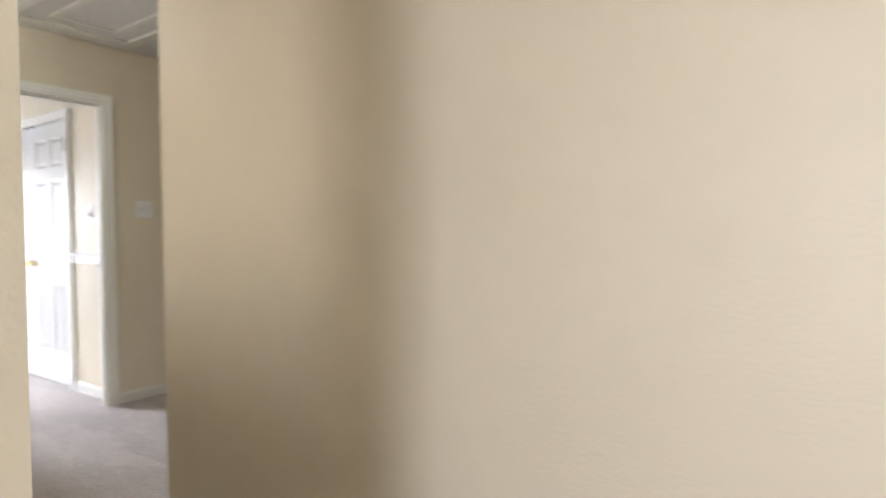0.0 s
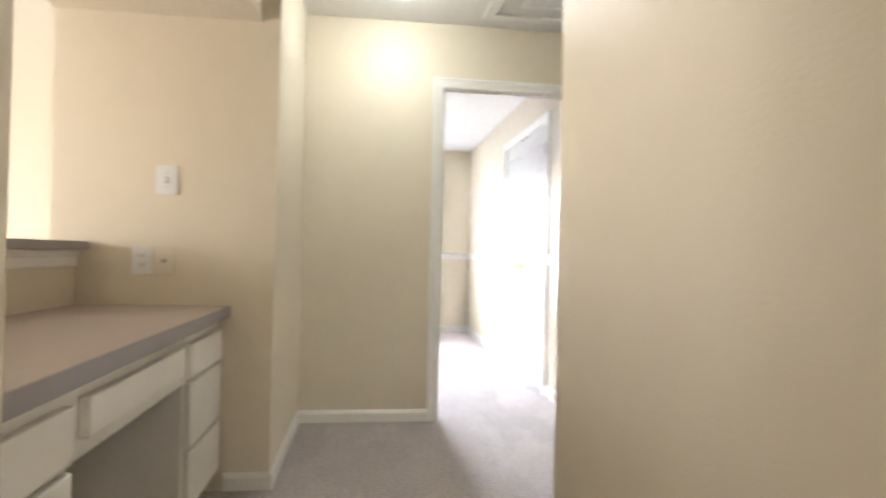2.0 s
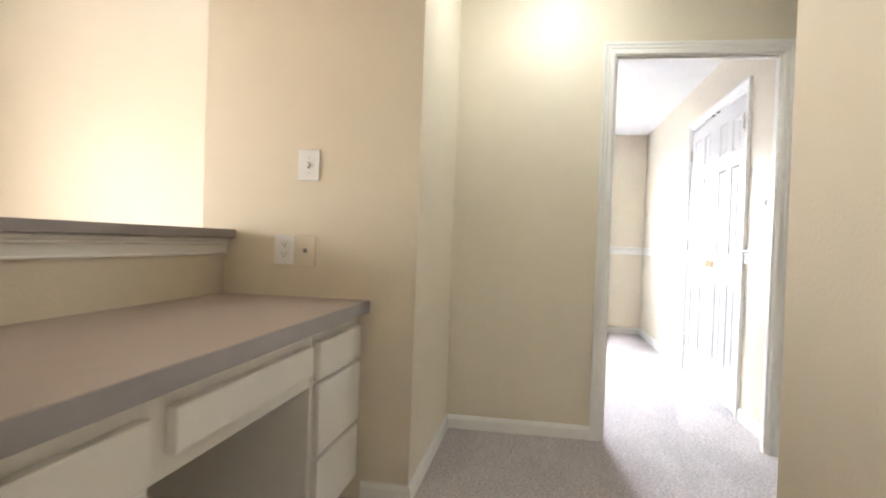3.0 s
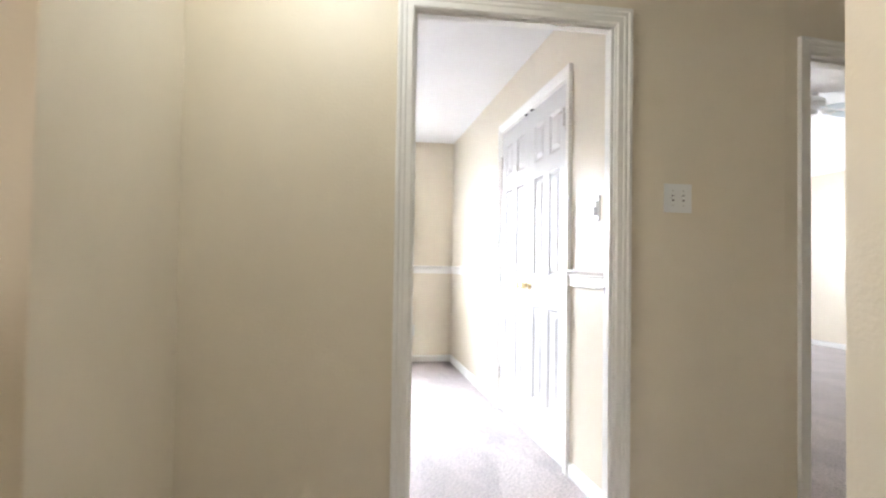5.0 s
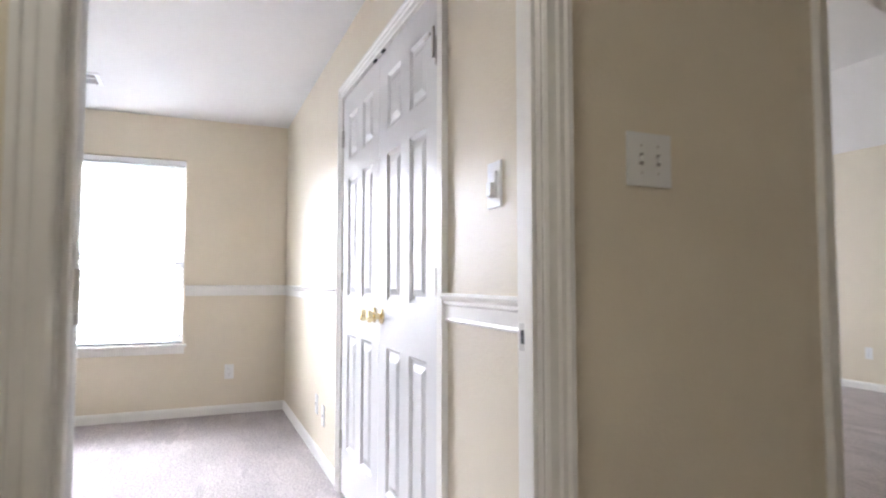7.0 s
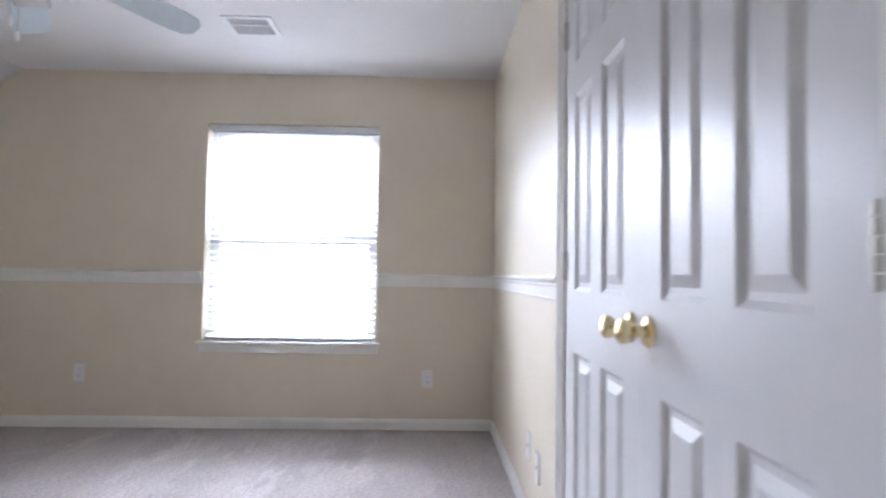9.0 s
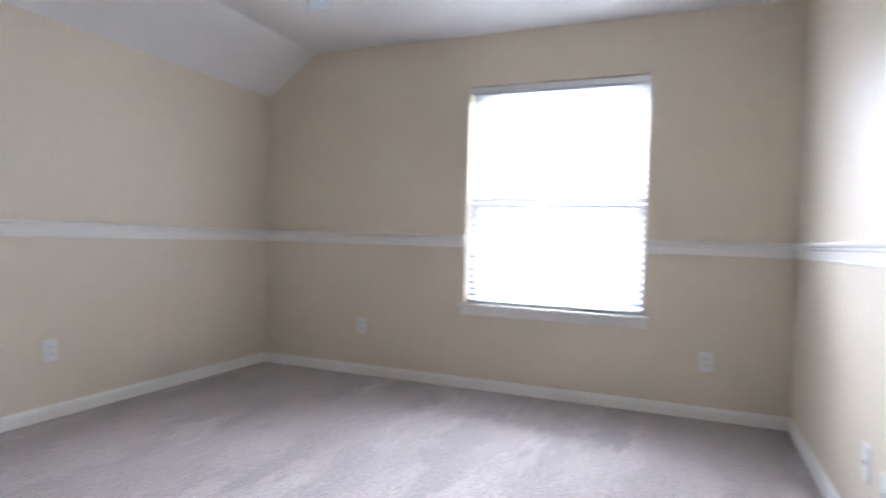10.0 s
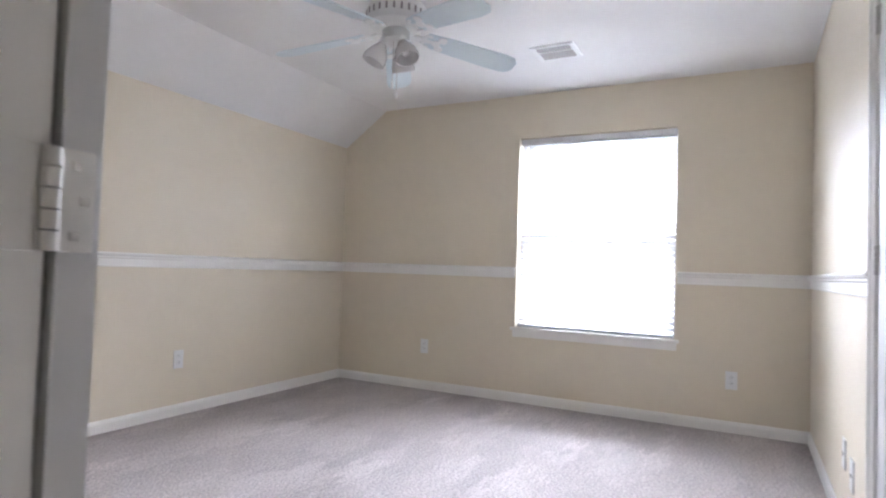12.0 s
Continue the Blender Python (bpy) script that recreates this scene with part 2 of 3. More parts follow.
def flat(name, x0, x1, y0, y1, z, hole=None, label="white textured ceiling"):
    bm = bmesh.new()
    if hole:
        a, b, c, d = hole
        for q in ((x0, a, y0, y1), (b, x1, y0, y1), (a, b, y0, c), (a, b, d, y1)):
            box(bm, *q, z, z + 0.1)
    else:
        box(bm, x0, x1, y0, y1, z, z + 0.1)
    return tagged(mesh_object(name, bm, CEIL), label=label, category="ceiling", kind="structure")


def sloped(name, x0, x1, y0, z0, y1, z1):
    bm = sweep([[(x0, y0, z0), (x1, y0, z0)], [(x0, y1, z1), (x1, y1, z1)], [(x0, y1, z1 + 0.1), (x1, y1, z1 + 0.1)], [(x0, y0, z0 + 0.1), (x1, y0, z0 + 0.1)]])
    return tagged(mesh_object(name, bm, CEIL), label="white sloped part of the bedroom ceiling", category="ceiling", kind="structure")


flat("ceiling_hall", XD, -1.40, 0.31, 4.3, HC)
flat("ceiling_landing", -1.40, 2.5, -2.6, 1.273, HC + 0.002)
flat("ceiling_stair", XD, -1.40, -2.6, -0.51, 3.2)
flat("ceiling_bedroom", XW, XB, -1.10, YC, BC)
sloped("ceiling_bedroom_slope", XW, XB, YL - 0.16, BC - 0.42, -1.10, BC)
flat("ceiling_second", -10.5, -4.1, 2.6, 6.75, 3.0)
sloped("ceiling_second_slope", -10.5, -4.48, 6.75, 3.0, 7.7, 2.29)
flat("ceiling_closet", XW, XB, YC + 0.11, 2.72, 2.5)

# second bedroom's doorway, in a wall turned a little away
wall("wall_second_door", 0.0, 1.9, 0.0, 0.11, 0, 3.2, [(D2A - 0.02, D2B + 0.02, 0, D2H + 0.02)], m=D2)


# ---- doorways ----
def doorway(name, m, w, h, depth, label, strike_x):
    """A lined opening: local x along the wall, y into it, hall side at y = 0."""
    th = thing(name, m, label, "door frame")
    th["kind"] = "structure"
    part("casing", casing_mesh(w, h), TRIM, th, smooth=False)
    bm = casing_mesh(w, h)
    bmesh.ops.transform(bm, matrix=Matrix.Translation((0, depth, 0)) @ Matrix.Diagonal((1, -1, 1, 1)), verts=bm.verts)
    part("casing", bm, TRIM, th)
    bm = bmesh.new()
    for x0, x1, z0, z1 in ((-0.02, 0, 0, h + 0.02), (w, w + 0.02, 0, h + 0.02), (0, w, h, h + 0.02)):
        box(bm, x0, x1, -0.002, depth + 0.002, z0, z1)
    part("jamb", bm, TRIM, th)
    bm = bmesh.new()
    y0 = depth - 0.075
    for x0, x1, z0, z1 in ((0, 0.011, 0, h), (w - 0.011, w, 0, h), (0.011, w - 0.011, h - 0.011, h)):
        box(bm, x0, x1, y0, y0 + 0.035, z0, z1, 0.002)
    part("door_stop", bm, TRIM, th)
    if strike_x is not None:
        st = part("strike_plate", slab(strike_x - 0.0015, strike_x + 0.0015, depth - 0.034, depth - 0.004, 0.93, 0.988, bevel=0.001), NICKEL, th, "small metal strike plate")
        part("latch_hole", slab(strike_x - 0.002, strike_x + 0.002, depth - 0.026, depth - 0.012, 0.945, 0.973), SLOT, st)
    return th


D1M = pose(XD, DY0, 0, 0, 0, 90)
doorway("door_frame_bedroom", D1M, DY1 - DY0, DH, XD - XB, "white painted bedroom door frame with moulded casing", DY1 - DY0)
doorway("door_frame_second_bedroom", D2 @ Matrix.Translation((D2A, 0, 0)), D2B - D2A, D2H, 0.11, "white painted door frame of the second bedroom", D2B - D2A)
doorway("door_frame_closet", pose(CX0, YC, 0), CX1 - CX0, DH, 0.11, "white painted closet door frame", None)

# ---- panel doors ----
ROWS6 = ((0.235, 0.80), (0.985, 1.575), (1.675, 1.90))


def knob_mesh():
    return lathe([(0.004, 0), (0.031, 0.0), (0.033, 0.004), (0.028, 0.009), (0.013, 0.013), (0.011, 0.028), (0.014, 0.036), (0.022, 0.042), (0.0255, 0.051), (0.0245, 0.059), (0.018, 0.064), (0.008, 0.066)], 28, Matrix.Rotation(radians(90), 4, "X"))


def hinge(parent, x, z, y=0.0):
    h = part("hinge", slab(x - 0.017, x + 0.017, y - 0.003, y + 0.001, z - 0.045, z + 0.045, bevel=0.001), NICKEL, parent, "painted metal butt hinge")
    bm = bmesh.new()
    for i in range(5):
        lathe([(0.0062, z - 0.045 + i * 0.018 + 0.001), (0.0062, z - 0.045 + i * 0.018 + 0.017)], 12, Matrix.Translation((x, y - 0.006, 0)), bm)
    part("knuckle", bm, NICKEL, h)


def panel_door(name, m, w, h, label, knob_x, hinge_x):
    """A six-panel door: local x across, front at y = 0 facing -y, 35 mm thick."""
    th = thing(name, m, label, "door")
    st, mid = 0.105, 0.10
    cols = ((st, w / 2 - mid / 2), (w / 2 + mid / 2, w - st))
    bm = bmesh.new()
    box(bm, 0, w, 0.012, 0.035, 0, h)
    for x0, x1 in ((0, st), (cols[0][1], cols[1][0]), (w - st, w)):
        box(bm, x0, x1, 0, 0.012, 0, h)
    zs = [0.0] + [z for r in ROWS6 for z in r] + [h]
    for x0, x1 in cols:
        for a, b in zip(zs[::2], zs[1::2]):
            box(bm, x0, x1, 0, 0.012, a, b)
    slab_ob = part("slab", bm, DOORW, th)
    for x0, x1 in cols:
        for a, b in ROWS6:
            bm = bmesh.new()
            # sloped sticking, a flat groove and a raised field
            rings = []
            for d, y in ((0.0, 0.0), (0.003, 0.003), (0.012, 0.0095), (0.024, 0.0098), (0.046, 0.002), (0.048, 0.0016)):
                rings.append([bm.verts.new(p) for p in ((x0 + d, y, a + d), (x1 - d, y, a + d), (x1 - d, y, b - d), (x0 + d, y, b - d))])
            for p, q in zip(rings, rings[1:]):
                for i in range(4):
                    bm.faces.new((p[i], p[(i + 1) % 4], q[(i + 1) % 4], q[i]))
            bm.faces.new(rings[-1])
            part("panel", bm, DOORW, slab_ob)
    if knob_x is not None:
        bm = knob_mesh()
        bmesh.ops.transform(bm, matrix=Matrix.Translation((knob_x, 0, 0.92)), verts=bm.verts)
        part("knob", bm, BRASS, th, "polished brass door knob", smooth=True)
    for z in (0.26, 1.06, 1.80):
        if hinge_x is not None:
            hinge(th, hinge_x, z)
    return th


CW = (CX1 - CX0) / 2 - 0.003
for i in range(2):
    x = CX0 + 0.002 + i * (CW + 0.002)
    d = panel_door("closet_door", pose(x, YC - 0.003, 0.012), CW, 2.01, "white six-panel closet door, closed, with brass knob", CW - 0.05 if i == 0 else 0.05, 0.0 if i == 0 else CW)
    d["group"] = "pair of closet doors"
latch = thing("door_catch", pose(CX1 - 0.012, YC - 0.022, 1.84), "small metal hook catch on the closet door", "hook")
part("plate", slab(-0.006, 0.006, 0, 0.008, -0.05, 0.05, bevel=0.002), NICKEL, latch)
part("arm", slab(-0.045, 0.002, -0.012, -0.004, 0.016, 0.026, bevel=0.002), NICKEL, latch)
for k in (-0.06, 0.06):
    bc = thing("ball_catch", pose((CX0 + CX1) / 2 + k, YC - 0.014, DH - 0.006), "small dark catch above the closet doors", "catch", "closet catches")
    part("plate", slab(-0.016, 0.016, 0, 0.02, -0.004, 0.004, bevel=0.001), SLOT, bc)

bed_door = panel_door("bedroom_door", pose(XB - 0.052, DY0 + 0.004, 0.012, 0, 0, -90 - 3), DY1 - DY0 - 0.006, 2.01, "white six-panel bedroom door folded open against the wall", DY1 - DY0 - 0.07, None)
back = bed_door.matrix_world.inverted()
for z in (0.26, 1.05, 1.80):
    m = back @ pose(XB, DY0, z)

    def leaf(name, bm, parent):
        bmesh.ops.transform(bm, matrix=m, verts=bm.verts)
        return part(name, bm, NICKEL if name == "screw" else TRIM, parent, smooth=True)

    hg = leaf("hinge", slab(-0.046, -0.015, 0.002, 0.0065, -0.045, 0.045, bevel=0.002), bed_door)
    for dx, dz in ((-0.028, 0.031), (-0.036, 0.0), (-0.028, -0.031)):
        leaf("screw", slab(dx - 0.004, dx + 0.004, 0.006, 0.0072, dz - 0.004, dz + 0.004, bevel=0.001), hg)
    leaf("jamb_leaf", slab(0.002, 0.034, -0.001, 0.003, -0.045, 0.045, bevel=0.0015), hg)
    for i in range(5):
        leaf("knuckle", lathe([(0.0078, -0.045 + i * 0.018 + 0.0008), (0.0078, -0.045 + i * 0.018 + 0.0172)], 14, Matrix.Translation((-0.008, 0.006, 0))), hg)

# ---- baseboards and chair rail ----
skirting((XD, DY0 - 0.066), (XD, 0.39))
skirting((XD, 2.80), (XD, DY1 + 0.066))
skirting((XD, 0.39), (-3.145 + 0.013, 0.39))
skirting((-3.145, 0.39), (-3.145, 0.20))
skirting((2.5, 1.273), (-2.03, 1.273))
skirting((-2.03, 1.273), (-2.03, 1.83))
skirting((-2.03, 1.83), (-2.80, 1.83))
skirting((-2.80, 1.83), (-2.80, 4.3))
skirting((-0.53, 0.32), (-0.53, -2.6))
skirting((-1.40, 0.32), (-0.517, 0.32))
skirting((XW, YL), (XB, YL))
skirting((XW, YC), (XW, YL))
skirting((CX0 - 0.066, YC), (XW, YC))
skirting((XB, YC), (CX1 + 0.066, YC))
skirting((XB, YL), (XB, DY0 - 0.07))
skirting((-4.6, 7.55), (-10.5, 7.55))
skirting((-10.5, 7.55), (-10.5, 2.82))
chair_rail((XW, WY0 - 0.012), (XW, YL))
chair_rail((XW, YC), (XW, WY1 + 0.012))
chair_rail((XW, YL), (XB, YL))
chair_rail((CX0 - 0.066, YC), (XW, YC))
chair_rail((XB, YC), (CX1 + 0.066, YC))


# ---- window with blind ----
def window(name, m, w, h, depth, label, blind=True):
    """A single-hung window: local x across, y outwards, sill at z = 0."""
    th = thing(name, m, label, "window")
    th["kind"] = "structure"
    bm = bmesh.new()
    for q in ((0, 0.035, 0, h), (w - 0.035, w, 0, h), (0.035, w - 0.035, 0, 0.03), (0.035, w - 0.035, h - 0.03, h)):
        box(bm, q[0], q[1], depth - 0.06, depth, q[2], q[3], 0.003)
    part("window_frame", bm, VINYL, th)
    half = h * 0.492
    for i, (z0, z1, y) in enumerate(((0.03, half, depth - 0.052), (half - 0.03, h - 0.03, depth - 0.028))):
        bm = bmesh.new()
        for q in ((0.035, 0.07, z0, z1), (w - 0.07, w - 0.035, z0, z1), (0.07, w - 0.07, z0, z0 + 0.035), (0.07, w - 0.07, z1 - (0.06 if i == 0 else 0.035), z1)):
            box(bm, q[0], q[1], y - 0.012, y + 0.012, q[2], q[3], 0.003)
        s = part("sash", bm, VINYL, th)
        g = part("pane", slab(0.07, w - 0.07, y - 0.002, y + 0.002, z0 + 0.035, z1 - (0.06 if i == 0 else 0.035)), GLASS, s)
        g.visible_shadow = False
    # dark strips that put the meeting rail's shade lines into the shape
    for z in (half + 0.004, half - 0.062):
        part("rail_shade_line", slab(0.05, w - 0.05, depth - 0.072, depth - 0.064, z - 0.0035, z + 0.0035), SLOT if z > half else DULL_GREY, th, "dark strip standing in for a shade line at the meeting rail")
    lock = part("sash_lock", slab(w * 0.82, w * 0.82 + 0.05, depth - 0.085, depth - 0.064, half - 0.03, half - 0.01, bevel=0.003), VINYL, th)
    bm = bmesh.new()
    box(bm, -0.03, w + 0.03, -0.035, depth - 0.06, -0.022, 0.0, 0.004)
    part("window_sill", bm, TRIM, th)
    part("apron", slab(-0.015, w + 0.015, -0.012, 0.0, -0.075, -0.022, bevel=0.002), TRIM, th)
    if blind:
        bl = thing("window_blind", m, "white horizontal slat blind hanging open in the window", "blind")
        part("headrail", slab(0.008, w - 0.008, 0.02, 0.062, h - 0.045, h - 0.004, bevel=0.004), SLAT, bl)
        n = int((h - 0.08) / 0.042)
        bm = bmesh.new()
        box(bm, 0.012, w - 0.012, -0.024, 0.024, -0.0012, 0.0012)
        bmesh.ops.rotate(bm, cent=(0, 0, 0), matrix=Matrix.Rotation(radians(SLATTILT), 3, "X"), verts=bm.verts)
        first = part("slat", bm, SLAT, bl)
        first.location = (0, 0.041, 0.035)
        for i in range(1, n):
            o = new("slat", first.data)
            o.parent, o.location = bl, (0, 0.041, 0.035 + i * (h - 0.09) / (n - 1))
        part("bottom_rail", slab(0.012, w - 0.012, 0.018, 0.064, 0.004, 0.022, bevel=0.004), SLAT, bl)
        for x in (0.14, w / 2, w - 0.14):
            part("ladder_cord", slab(x - 0.001, x + 0.001, 0.0145, 0.0165, 0.02, h - 0.03), SLAT, bl)
        part("tilt_wand", lathe([(0.004, h * 0.36), (0.004, h - 0.05)], 8, Matrix.Translation((0.09, 0.008, 0))), SLAT, bl)
    return th


window("window_1", pose(XW, WY0, WZ0, 0, 0, 90), WY1 - WY0, WZ1 - WZ0, 0.16, "white window with bright daylight behind it")
window("window_2", pose(-10.5, 5.1, 1.0, 0, 0, 90), 0.65, 1.1, 0.12, "white window of the second bedroom", blind=False)
card = tagged(mesh_object("backdrop", slab(-14.05, -14.0, -6, 12, -3, 9), SKYCARD), label="bright overcast sky outside the windows", category="sky", kind="structure")


# ---- outlets and switches ----
def plate(name, m, w, h, label, category, kind_of, mat=None, group=""):
    """A wall plate: local x across, z up, proud towards -y."""
    mat = mat or PLASTIC
    th = thing(name, m, label, category, group)
    part("cover_plate", slab(-w / 2, w / 2, -0.006, 0.0, -h / 2, h / 2, bevel=0.0025), mat, th)
    if kind_of == "outlet":
        for z in (-0.0195, 0.0195):
            r = part("receptacle", slab(-0.0165, 0.0165, -0.008, -0.004, z - 0.014, z + 0.014, bevel=0.003), mat, th)
            bm = bmesh.new()
            for x in (-0.0065, 0.0065):
                box(bm, x - 0.0012, x + 0.0012, -0.0085, -0.006, z - 0.002, z + 0.007)
            box(bm, -0.002, 0.002, -0.0085, -0.006, z - 0.009, z - 0.005)
            part("slot", bm, SLOT, r)
        part("screw", slab(-0.003, 0.003, -0.007, -0.004, -0.003, 0.003, bevel=0.001), mat, th)
    elif kind_of == "toggle1" or kind_of == "toggle2":
        for x in ((0.0,) if kind_of == "toggle1" else (-0.023, 0.023)):
            part("toggle_slot", slab(x - 0.0055, x + 0.0055, -0.0066, -0.004, -0.013, 0.013), DULL_GREY, th)
            part("toggle", box(bmesh.new(), x - 0.0045, x + 0.0045, -0.017, -0.002, -0.005, 0.007, 0.002), mat, th)
            for z in (-0.03, 0.03):
                part("screw", slab(x - 0.003, x + 0.003, -0.0072, -0.004, z - 0.003, z + 0.003, bevel=0.001), NICKEL, th)
    elif kind_of == "dimmer":
        part("slider_body", slab(-0.017, 0.017, -0.012, -0.004, -0.033, 0.033, bevel=0.003), mat, th)
        part("slider", slab(-0.012, 0.012, -0.022, -0.010, -0.03, 0.004, bevel=0.002), mat, th)
    elif kind_of == "jack":
        part("jack", slab(-0.008, 0.008, -0.009, -0.004, -0.008, 0.008, bevel=0.002), DULL_GREY, th)
    return th


FX, FY, FNX = 90, 180, 270   # turns of a plate facing +x, +y, -x


for x, y, z, turn in ((-6.53, YL, 0.362, FY), (XW, -0.638, 0.356, FX), (XW, 1.665, 0.338, FX), (-6.854, 7.55, 0.36, 0)):
    plate("outlet", pose(x, y, z, 0, 0, turn), 0.072, 0.117, "white duplex wall outlet above the baseboard", "outlet", "outlet", group="wall outlets")
plate("cable_plate", pose(-6.58, YC, 0.29), 0.072, 0.117, "white cable wall plate low on the wall", "wall plate", "jack")
plate("phone_plate", pose(-6.78, YC, 0.32), 0.072, 0.117, "white phone wall plate low on the wall", "wall plate", "jack")
plate("light_switch", pose(XD, 2.310, 1.339, 0, 0, FX), 0.122, 0.118, "white double toggle switch on beige wall", "light switch", "toggle2")
plate("dimmer_switch", pose(-4.44, YC, 1.32), 0.072, 0.118, "white fan slide switch beside the closet", "light switch", "dimmer")
plate("light_switch", pose(-3.145, -0.056, 1.303, 0, 0, FX), 0.088, 0.122, "white single switch above the desk", "light switch", "toggle1")
plate("outlet", pose(-3.145, -0.147, 0.965, 0, 0, FX), 0.082, 0.117, "white duplex outlet above the desk", "outlet", "outlet", group="wall outlets")
plate("blank_plate", pose(-3.145, -0.06, 0.965, 0, 0, FX), 0.085, 0.122, "almond phone plate beside a white outlet", "wall plate", "jack", ALMOND)

# ---- built-in desk ----
desk = thing("built_in_desk", pose(0, 0, 0), "white painted built-in desk with drawers and kneehole", "desk")
DX0, DX1, DYB, DYF = -3.143, -1.402, -0.405, 0.165
KX0, KX1 = -2.67, -1.90
for x0, x1 in ((DX0, KX0), (KX1, DX1)):
    bm = bmesh.new()
    box(bm, x0, x1, DYB + 0.002, DYF, 0.09, 0.737, 0.002)
    box(bm, x0 + 0.002, x1 - 0.002, DYB + 0.004, DYF - 0.06, 0.0, 0.09)
    part("carcass", bm, CABINET, desk)
    for z0, z1 in ((0.565, 0.688), (0.325, 0.55), (0.105, 0.31)):
        part("drawer_front", slab(x0 + 0.024, x1 - 0.024, DYF, DYF + 0.024, z0, z1, bevel=0.006), CABINET, desk)
part("apron", slab(KX0, KX1, DYF - 0.03, DYF - 0.002, 0.55, 0.737, bevel=0.002), CABINET, desk)
part("drawer_front", slab(KX0 + 0.04, KX1 - 0.05, DYF - 0.002, DYF + 0.024, 0.595, 0.688, bevel=0.006), CABINET, desk)
top = thing("desk_top", pose(0, 0, 0), "mauve laminate desk top with grey front edge", "worktop")
part("worktop", slab(DX0, DX1, DYB + 0.002, DYF + 0.044, 0.739, 0.781, bevel=0.001), LAMINATE, top)
part("front_edge", slab(DX0, DX1, DYF + 0.044, DYF + 0.048, 0.733, 0.780, bevel=0.001), EDGE, top, "grey laminate edge strip")
ledge = thing("half_wall_ledge", pose(0, 0, 0), "grey laminate ledge on the half wall above the desk", "ledge")
part("cap", slab(DX0, DX1, -0.55, -0.358, 1.006, 1.039, bevel=0.002), EDGE, ledge)
bm = sweep([[(DX0, -0.405 + u, 0.937 + 0.8 * v), (DX1, -0.405 + u, 0.937 + 0.8 * v)] for u, v in RAIL])
part("moulding", bm, TRIM, ledge, "white moulding under the ledge")

# ---- hall ceiling ----
lamp = thing("ceiling_light", pose(*LAMPAT, HC), "lit round glass ceiling light in the hall", "ceiling light")
part("base", lathe([(0.02, 0.0), (0.12, 0.0), (0.125, -0.012), (0.11, -0.02)], 32), BRASS, lamp, smooth=True)
part("glass_bowl", lathe([(0.105, -0.02), (0.112, -0.035), (0.10, -0.065), (0.07, -0.09), (0.03, -0.10), (0.004, -0.102)], 32), LAMP_GLOW, lamp, "lit frosted glass bowl", smooth=True)
hatch = thing("attic_hatch", pose(*HATCHAT, HC), "white trimmed attic hatch in the hall ceiling", "hatch")
HW, HL = 0.62, 1.1
part("panel", slab(0.02, HL - 0.02, 0.02, HW - 0.02, -0.006, 0.0), CEIL, hatch)
for q in ((0, HL, -0.066, 0.0), (0, HL, HW, HW + 0.066)):
    part("trim", slab(q[0] - 0.066, q[1] + 0.066, q[2], q[3], -0.018, 0.0, bevel=0.004), TRIM, hatch)
for q in ((-0.066, 0.0), (HL, HL + 0.066)):
    part("trim", slab(q[0], q[1], 0.0, HW, -0.018, 0.0, bevel=0.004), TRIM, hatch)

IN, IW = 0.12, 0.035
for y in (IN, HW - IN - IW):
    part("panel_moulding", slab(IN, HL - IN, y, y + IW, -0.018, -0.006, bevel=0.004), TRIM, hatch)
for x in (IN, HL - IN - IW):
    part("panel_moulding", slab(x, x + IW, IN + IW, HW - IN - IW, -0.018, -0.006, bevel=0.004), TRIM, hatch)

# ---- bedroom ceiling: fan and vent ----


DROOP = 7.0    # the blades hang a little towards their tips


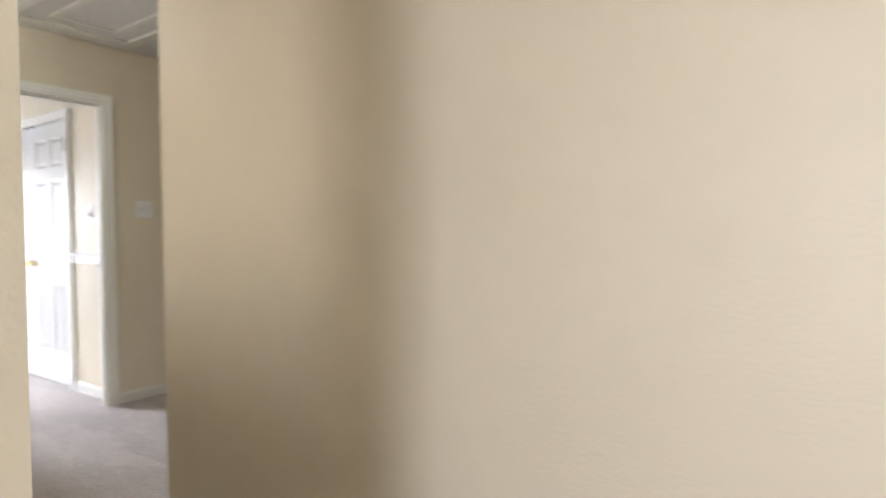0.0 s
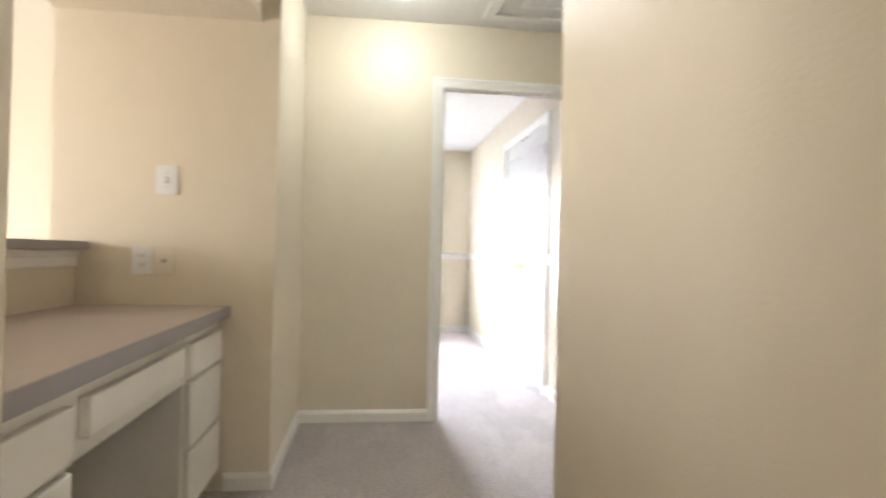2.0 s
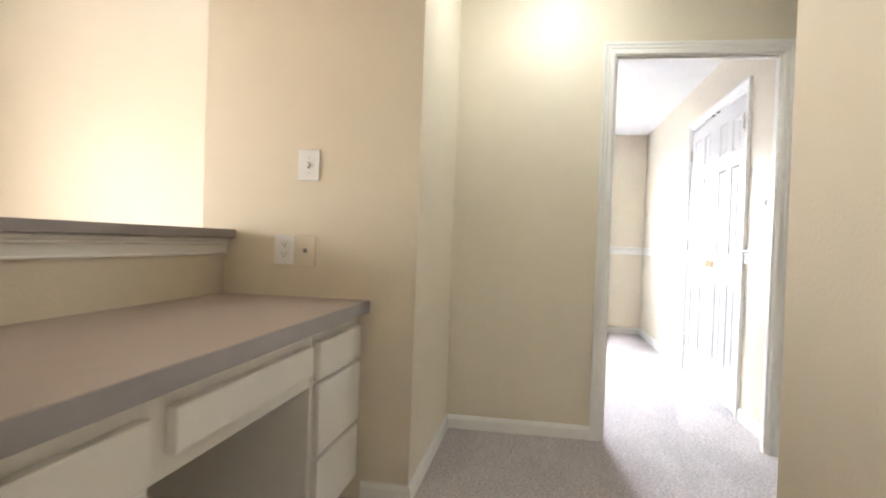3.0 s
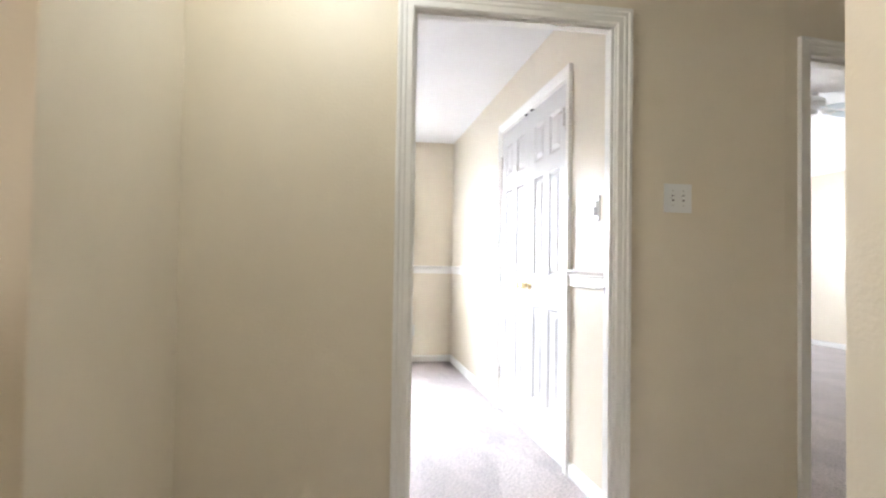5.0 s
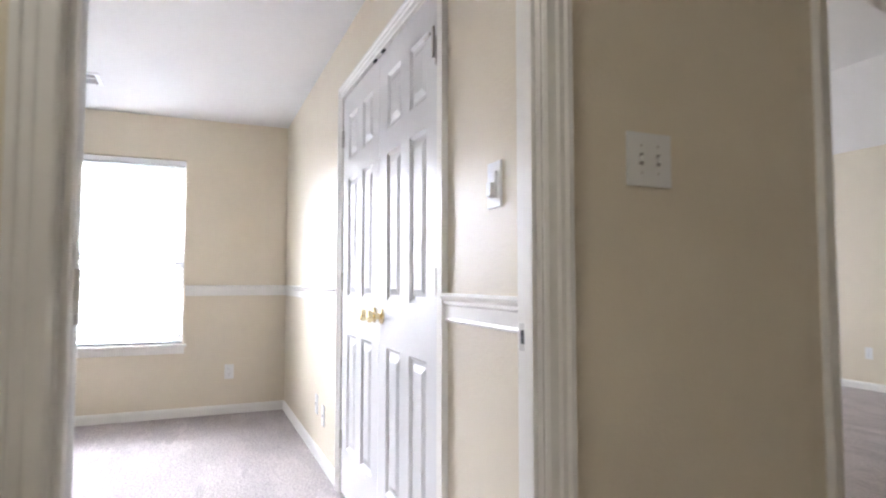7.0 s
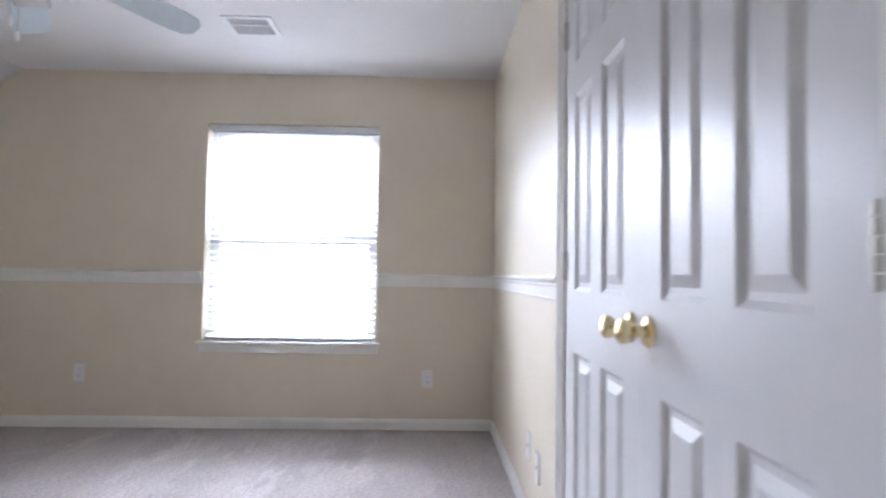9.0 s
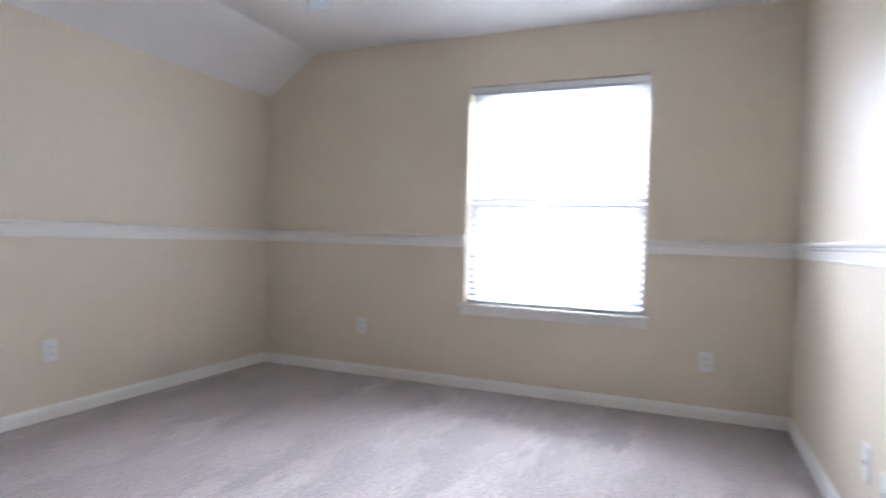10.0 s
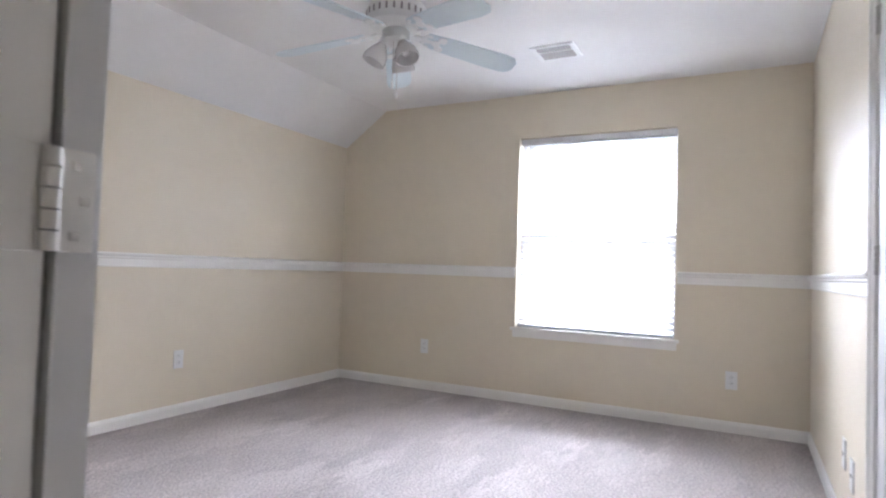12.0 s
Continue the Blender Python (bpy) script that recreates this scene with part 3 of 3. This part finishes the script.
def ceiling_fan(m, first, drop, label, lights=True):
    """A five-blade ceiling fan: local z = 0 at the ceiling."""
    th = thing("ceiling_fan", m, label, "ceiling fan")
    canopy = mesh_object("canopy", lathe([(0.03, 0), (0.075, 0), (0.078, -0.012), (0.065, -0.035), (0.03, -0.045 - drop)], 28), PLASTIC, True)
    canopy.parent = th
    down = Matrix.Translation((0, 0, -drop))

    def part(name, bm, mat, parent, label="", smooth=False):
        bmesh.ops.transform(bm, matrix=down, verts=bm.verts)
        ob = mesh_object(name, bm, mat, smooth)
        ob.parent = parent
        return tagged(ob, label=label)

    mo = part("motor_housing", lathe([(0.05, -0.045), (0.10, -0.052), (0.135, -0.075), (0.142, -0.10), (0.142, -0.145), (0.13, -0.165), (0.09, -0.18), (0.06, -0.185)], 40), PLASTIC, th, smooth=True)
    for i in range(26):
        a = 2 * math.pi * i / 26
        part("vent_slot", box(bmesh.new(), 0.1405, 0.1435, -0.005, 0.005, -0.138, -0.108, m=Matrix.Rotation(a, 4, "Z")), DULL_GREY, mo)
    part("switch_housing", lathe([(0.06, -0.185), (0.068, -0.195), (0.066, -0.235), (0.05, -0.25), (0.02, -0.255)], 28), PLASTIC, th, smooth=True)
    for k in range(5):
        r = Matrix.Rotation(radians(first + 72 * k), 4, "Z")
        tilt = Matrix.Translation((0, 0, -0.185)) @ Matrix.Rotation(radians(DROOP), 4, "Y") @ Matrix.Rotation(radians(-13), 4, "X")
        bm = bmesh.new()
        pts = [(0.15, -0.05), (0.30, -0.062), (0.545, -0.07), (0.60, -0.06), (0.625, -0.03), (0.625, 0.03), (0.60, 0.06), (0.545, 0.07), (0.30, 0.062), (0.15, 0.05)]
        lo = [bm.verts.new((x, y, -0.003)) for x, y in pts]
        hi = [bm.verts.new((x, y, 0.003)) for x, y in pts]
        bm.faces.new(lo), bm.faces.new(hi)
        for i in range(len(pts)):
            j = (i + 1) % len(pts)
            bm.faces.new((lo[i], lo[j], hi[j], hi[i]))
        bmesh.ops.transform(bm, matrix=r @ tilt, verts=bm.verts)
        bl = part("blade", bm, BLADE, th, "pale bluish white fan blade")
        bm = bmesh.new()
        box(bm, 0.09, 0.20, -0.012, 0.012, -0.004, 0.004, 0.002)
        for x, y in ((0.20, 0.0), (0.225, -0.035), (0.225, 0.035)):
            lathe([(0.022, -0.009), (0.022, -0.004)], 14, Matrix.Translation((x, y, 0)), bm)
        for y in (-0.034, 0.034):
            for k2 in range(9):
                a = math.pi * (k2 / 8 - 0.5)
                lathe([(0.007, -0.010), (0.009, -0.006), (0.007, -0.003)], 8, Matrix.Translation((0.165 - 0.03 * math.cos(a), y * (0.65 + 0.5 * math.sin(a)), 0)), bm)
        bmesh.ops.transform(bm, matrix=r @ tilt, verts=bm.verts)
        part("blade_iron", bm, PLASTIC, bl, "white scrolled blade bracket")
    if lights:
        for k in range(3):
            r = Matrix.Rotation(radians(first - 23 + 120 * k), 4, "Z") @ Matrix.Translation((0.045, 0, -0.222)) @ Matrix.Rotation(radians(155), 4, "Y")
            sh = part("light_shade", lathe([(0.018, 0.03), (0.024, 0.045), (0.034, 0.06), (0.048, 0.085), (0.056, 0.115), (0.055, 0.135), (0.051, 0.135), (0.052, 0.115), (0.044, 0.088), (0.030, 0.064), (0.014, 0.05)], 24, r), SHADE, th, "frosted bell glass shade", smooth=True)
            part("socket", lathe([(0.012, 0.0), (0.02, 0.01), (0.02, 0.045), (0.012, 0.05)], 16, r), PLASTIC, sh, smooth=True)
            part("bulb", lathe([(0.012, 0.05), (0.022, 0.075), (0.024, 0.09), (0.015, 0.108), (0.003, 0.113)], 16, r), SHADE, sh, smooth=True)
    for x, l in ((0.012, 0.24), (-0.012, 0.19)):
        ch = part("pull_chain", lathe([(0.0016, -0.25), (0.0016, -0.25 - l)], 6, Matrix.Translation((0.045, 0.03 + x, 0))), NICKEL, th)
        part("chain_weight", lathe([(0.002, -0.25 - l), (0.005, -0.255 - l), (0.006, -0.275 - l), (0.002, -0.285 - l)], 12, Matrix.Translation((0.045, 0.03 + x, 0))), PLASTIC, ch, smooth=True)
    return th


ceiling_fan(pose(*FANAT, BC), 210, 0.085, "white five-blade ceiling fan with three glass shades")
ceiling_fan(pose(*FAN2AT), FAN2A, 0.0, "white ceiling fan in the second bedroom", lights=False)


def ceiling_vent(m, w, l, label):
    th = thing("ceiling_vent", m, label, "vent")
    bm = bmesh.new()
    for q in ((0, l, 0, 0.03), (0, l, w - 0.03, w), (0, 0.03, 0.03, w - 0.03), (l - 0.03, l, 0.03, w - 0.03)):
        box(bm, *q, -0.009, 0.0, 0.003)
    part("frame", bm, PLASTIC, th)
    part("backing", slab(0.03, l - 0.03, 0.03, w - 0.03, -0.003, -0.001), SLOT, th)
    n = 11
    for i in range(n):
        y = 0.03 + (i + 0.5) * (w - 0.06) / n
        part("louvre", box(bmesh.new(), 0.03, l - 0.03, -0.008, 0.008, -0.0012, 0.0012, m=Matrix.Translation((0, y, -0.008)) @ Matrix.Rotation(radians(35), 4, "X")), DULL_GREY, th)
    part("damper_bar", slab(l * 0.62, l * 0.62 + 0.01, 0.03, w - 0.03, -0.014, -0.010), PLASTIC, th)
    return th


ceiling_vent(pose(-7.56, 0.54, BC), 0.27, 0.25, "white metal ceiling vent with grey louvres")
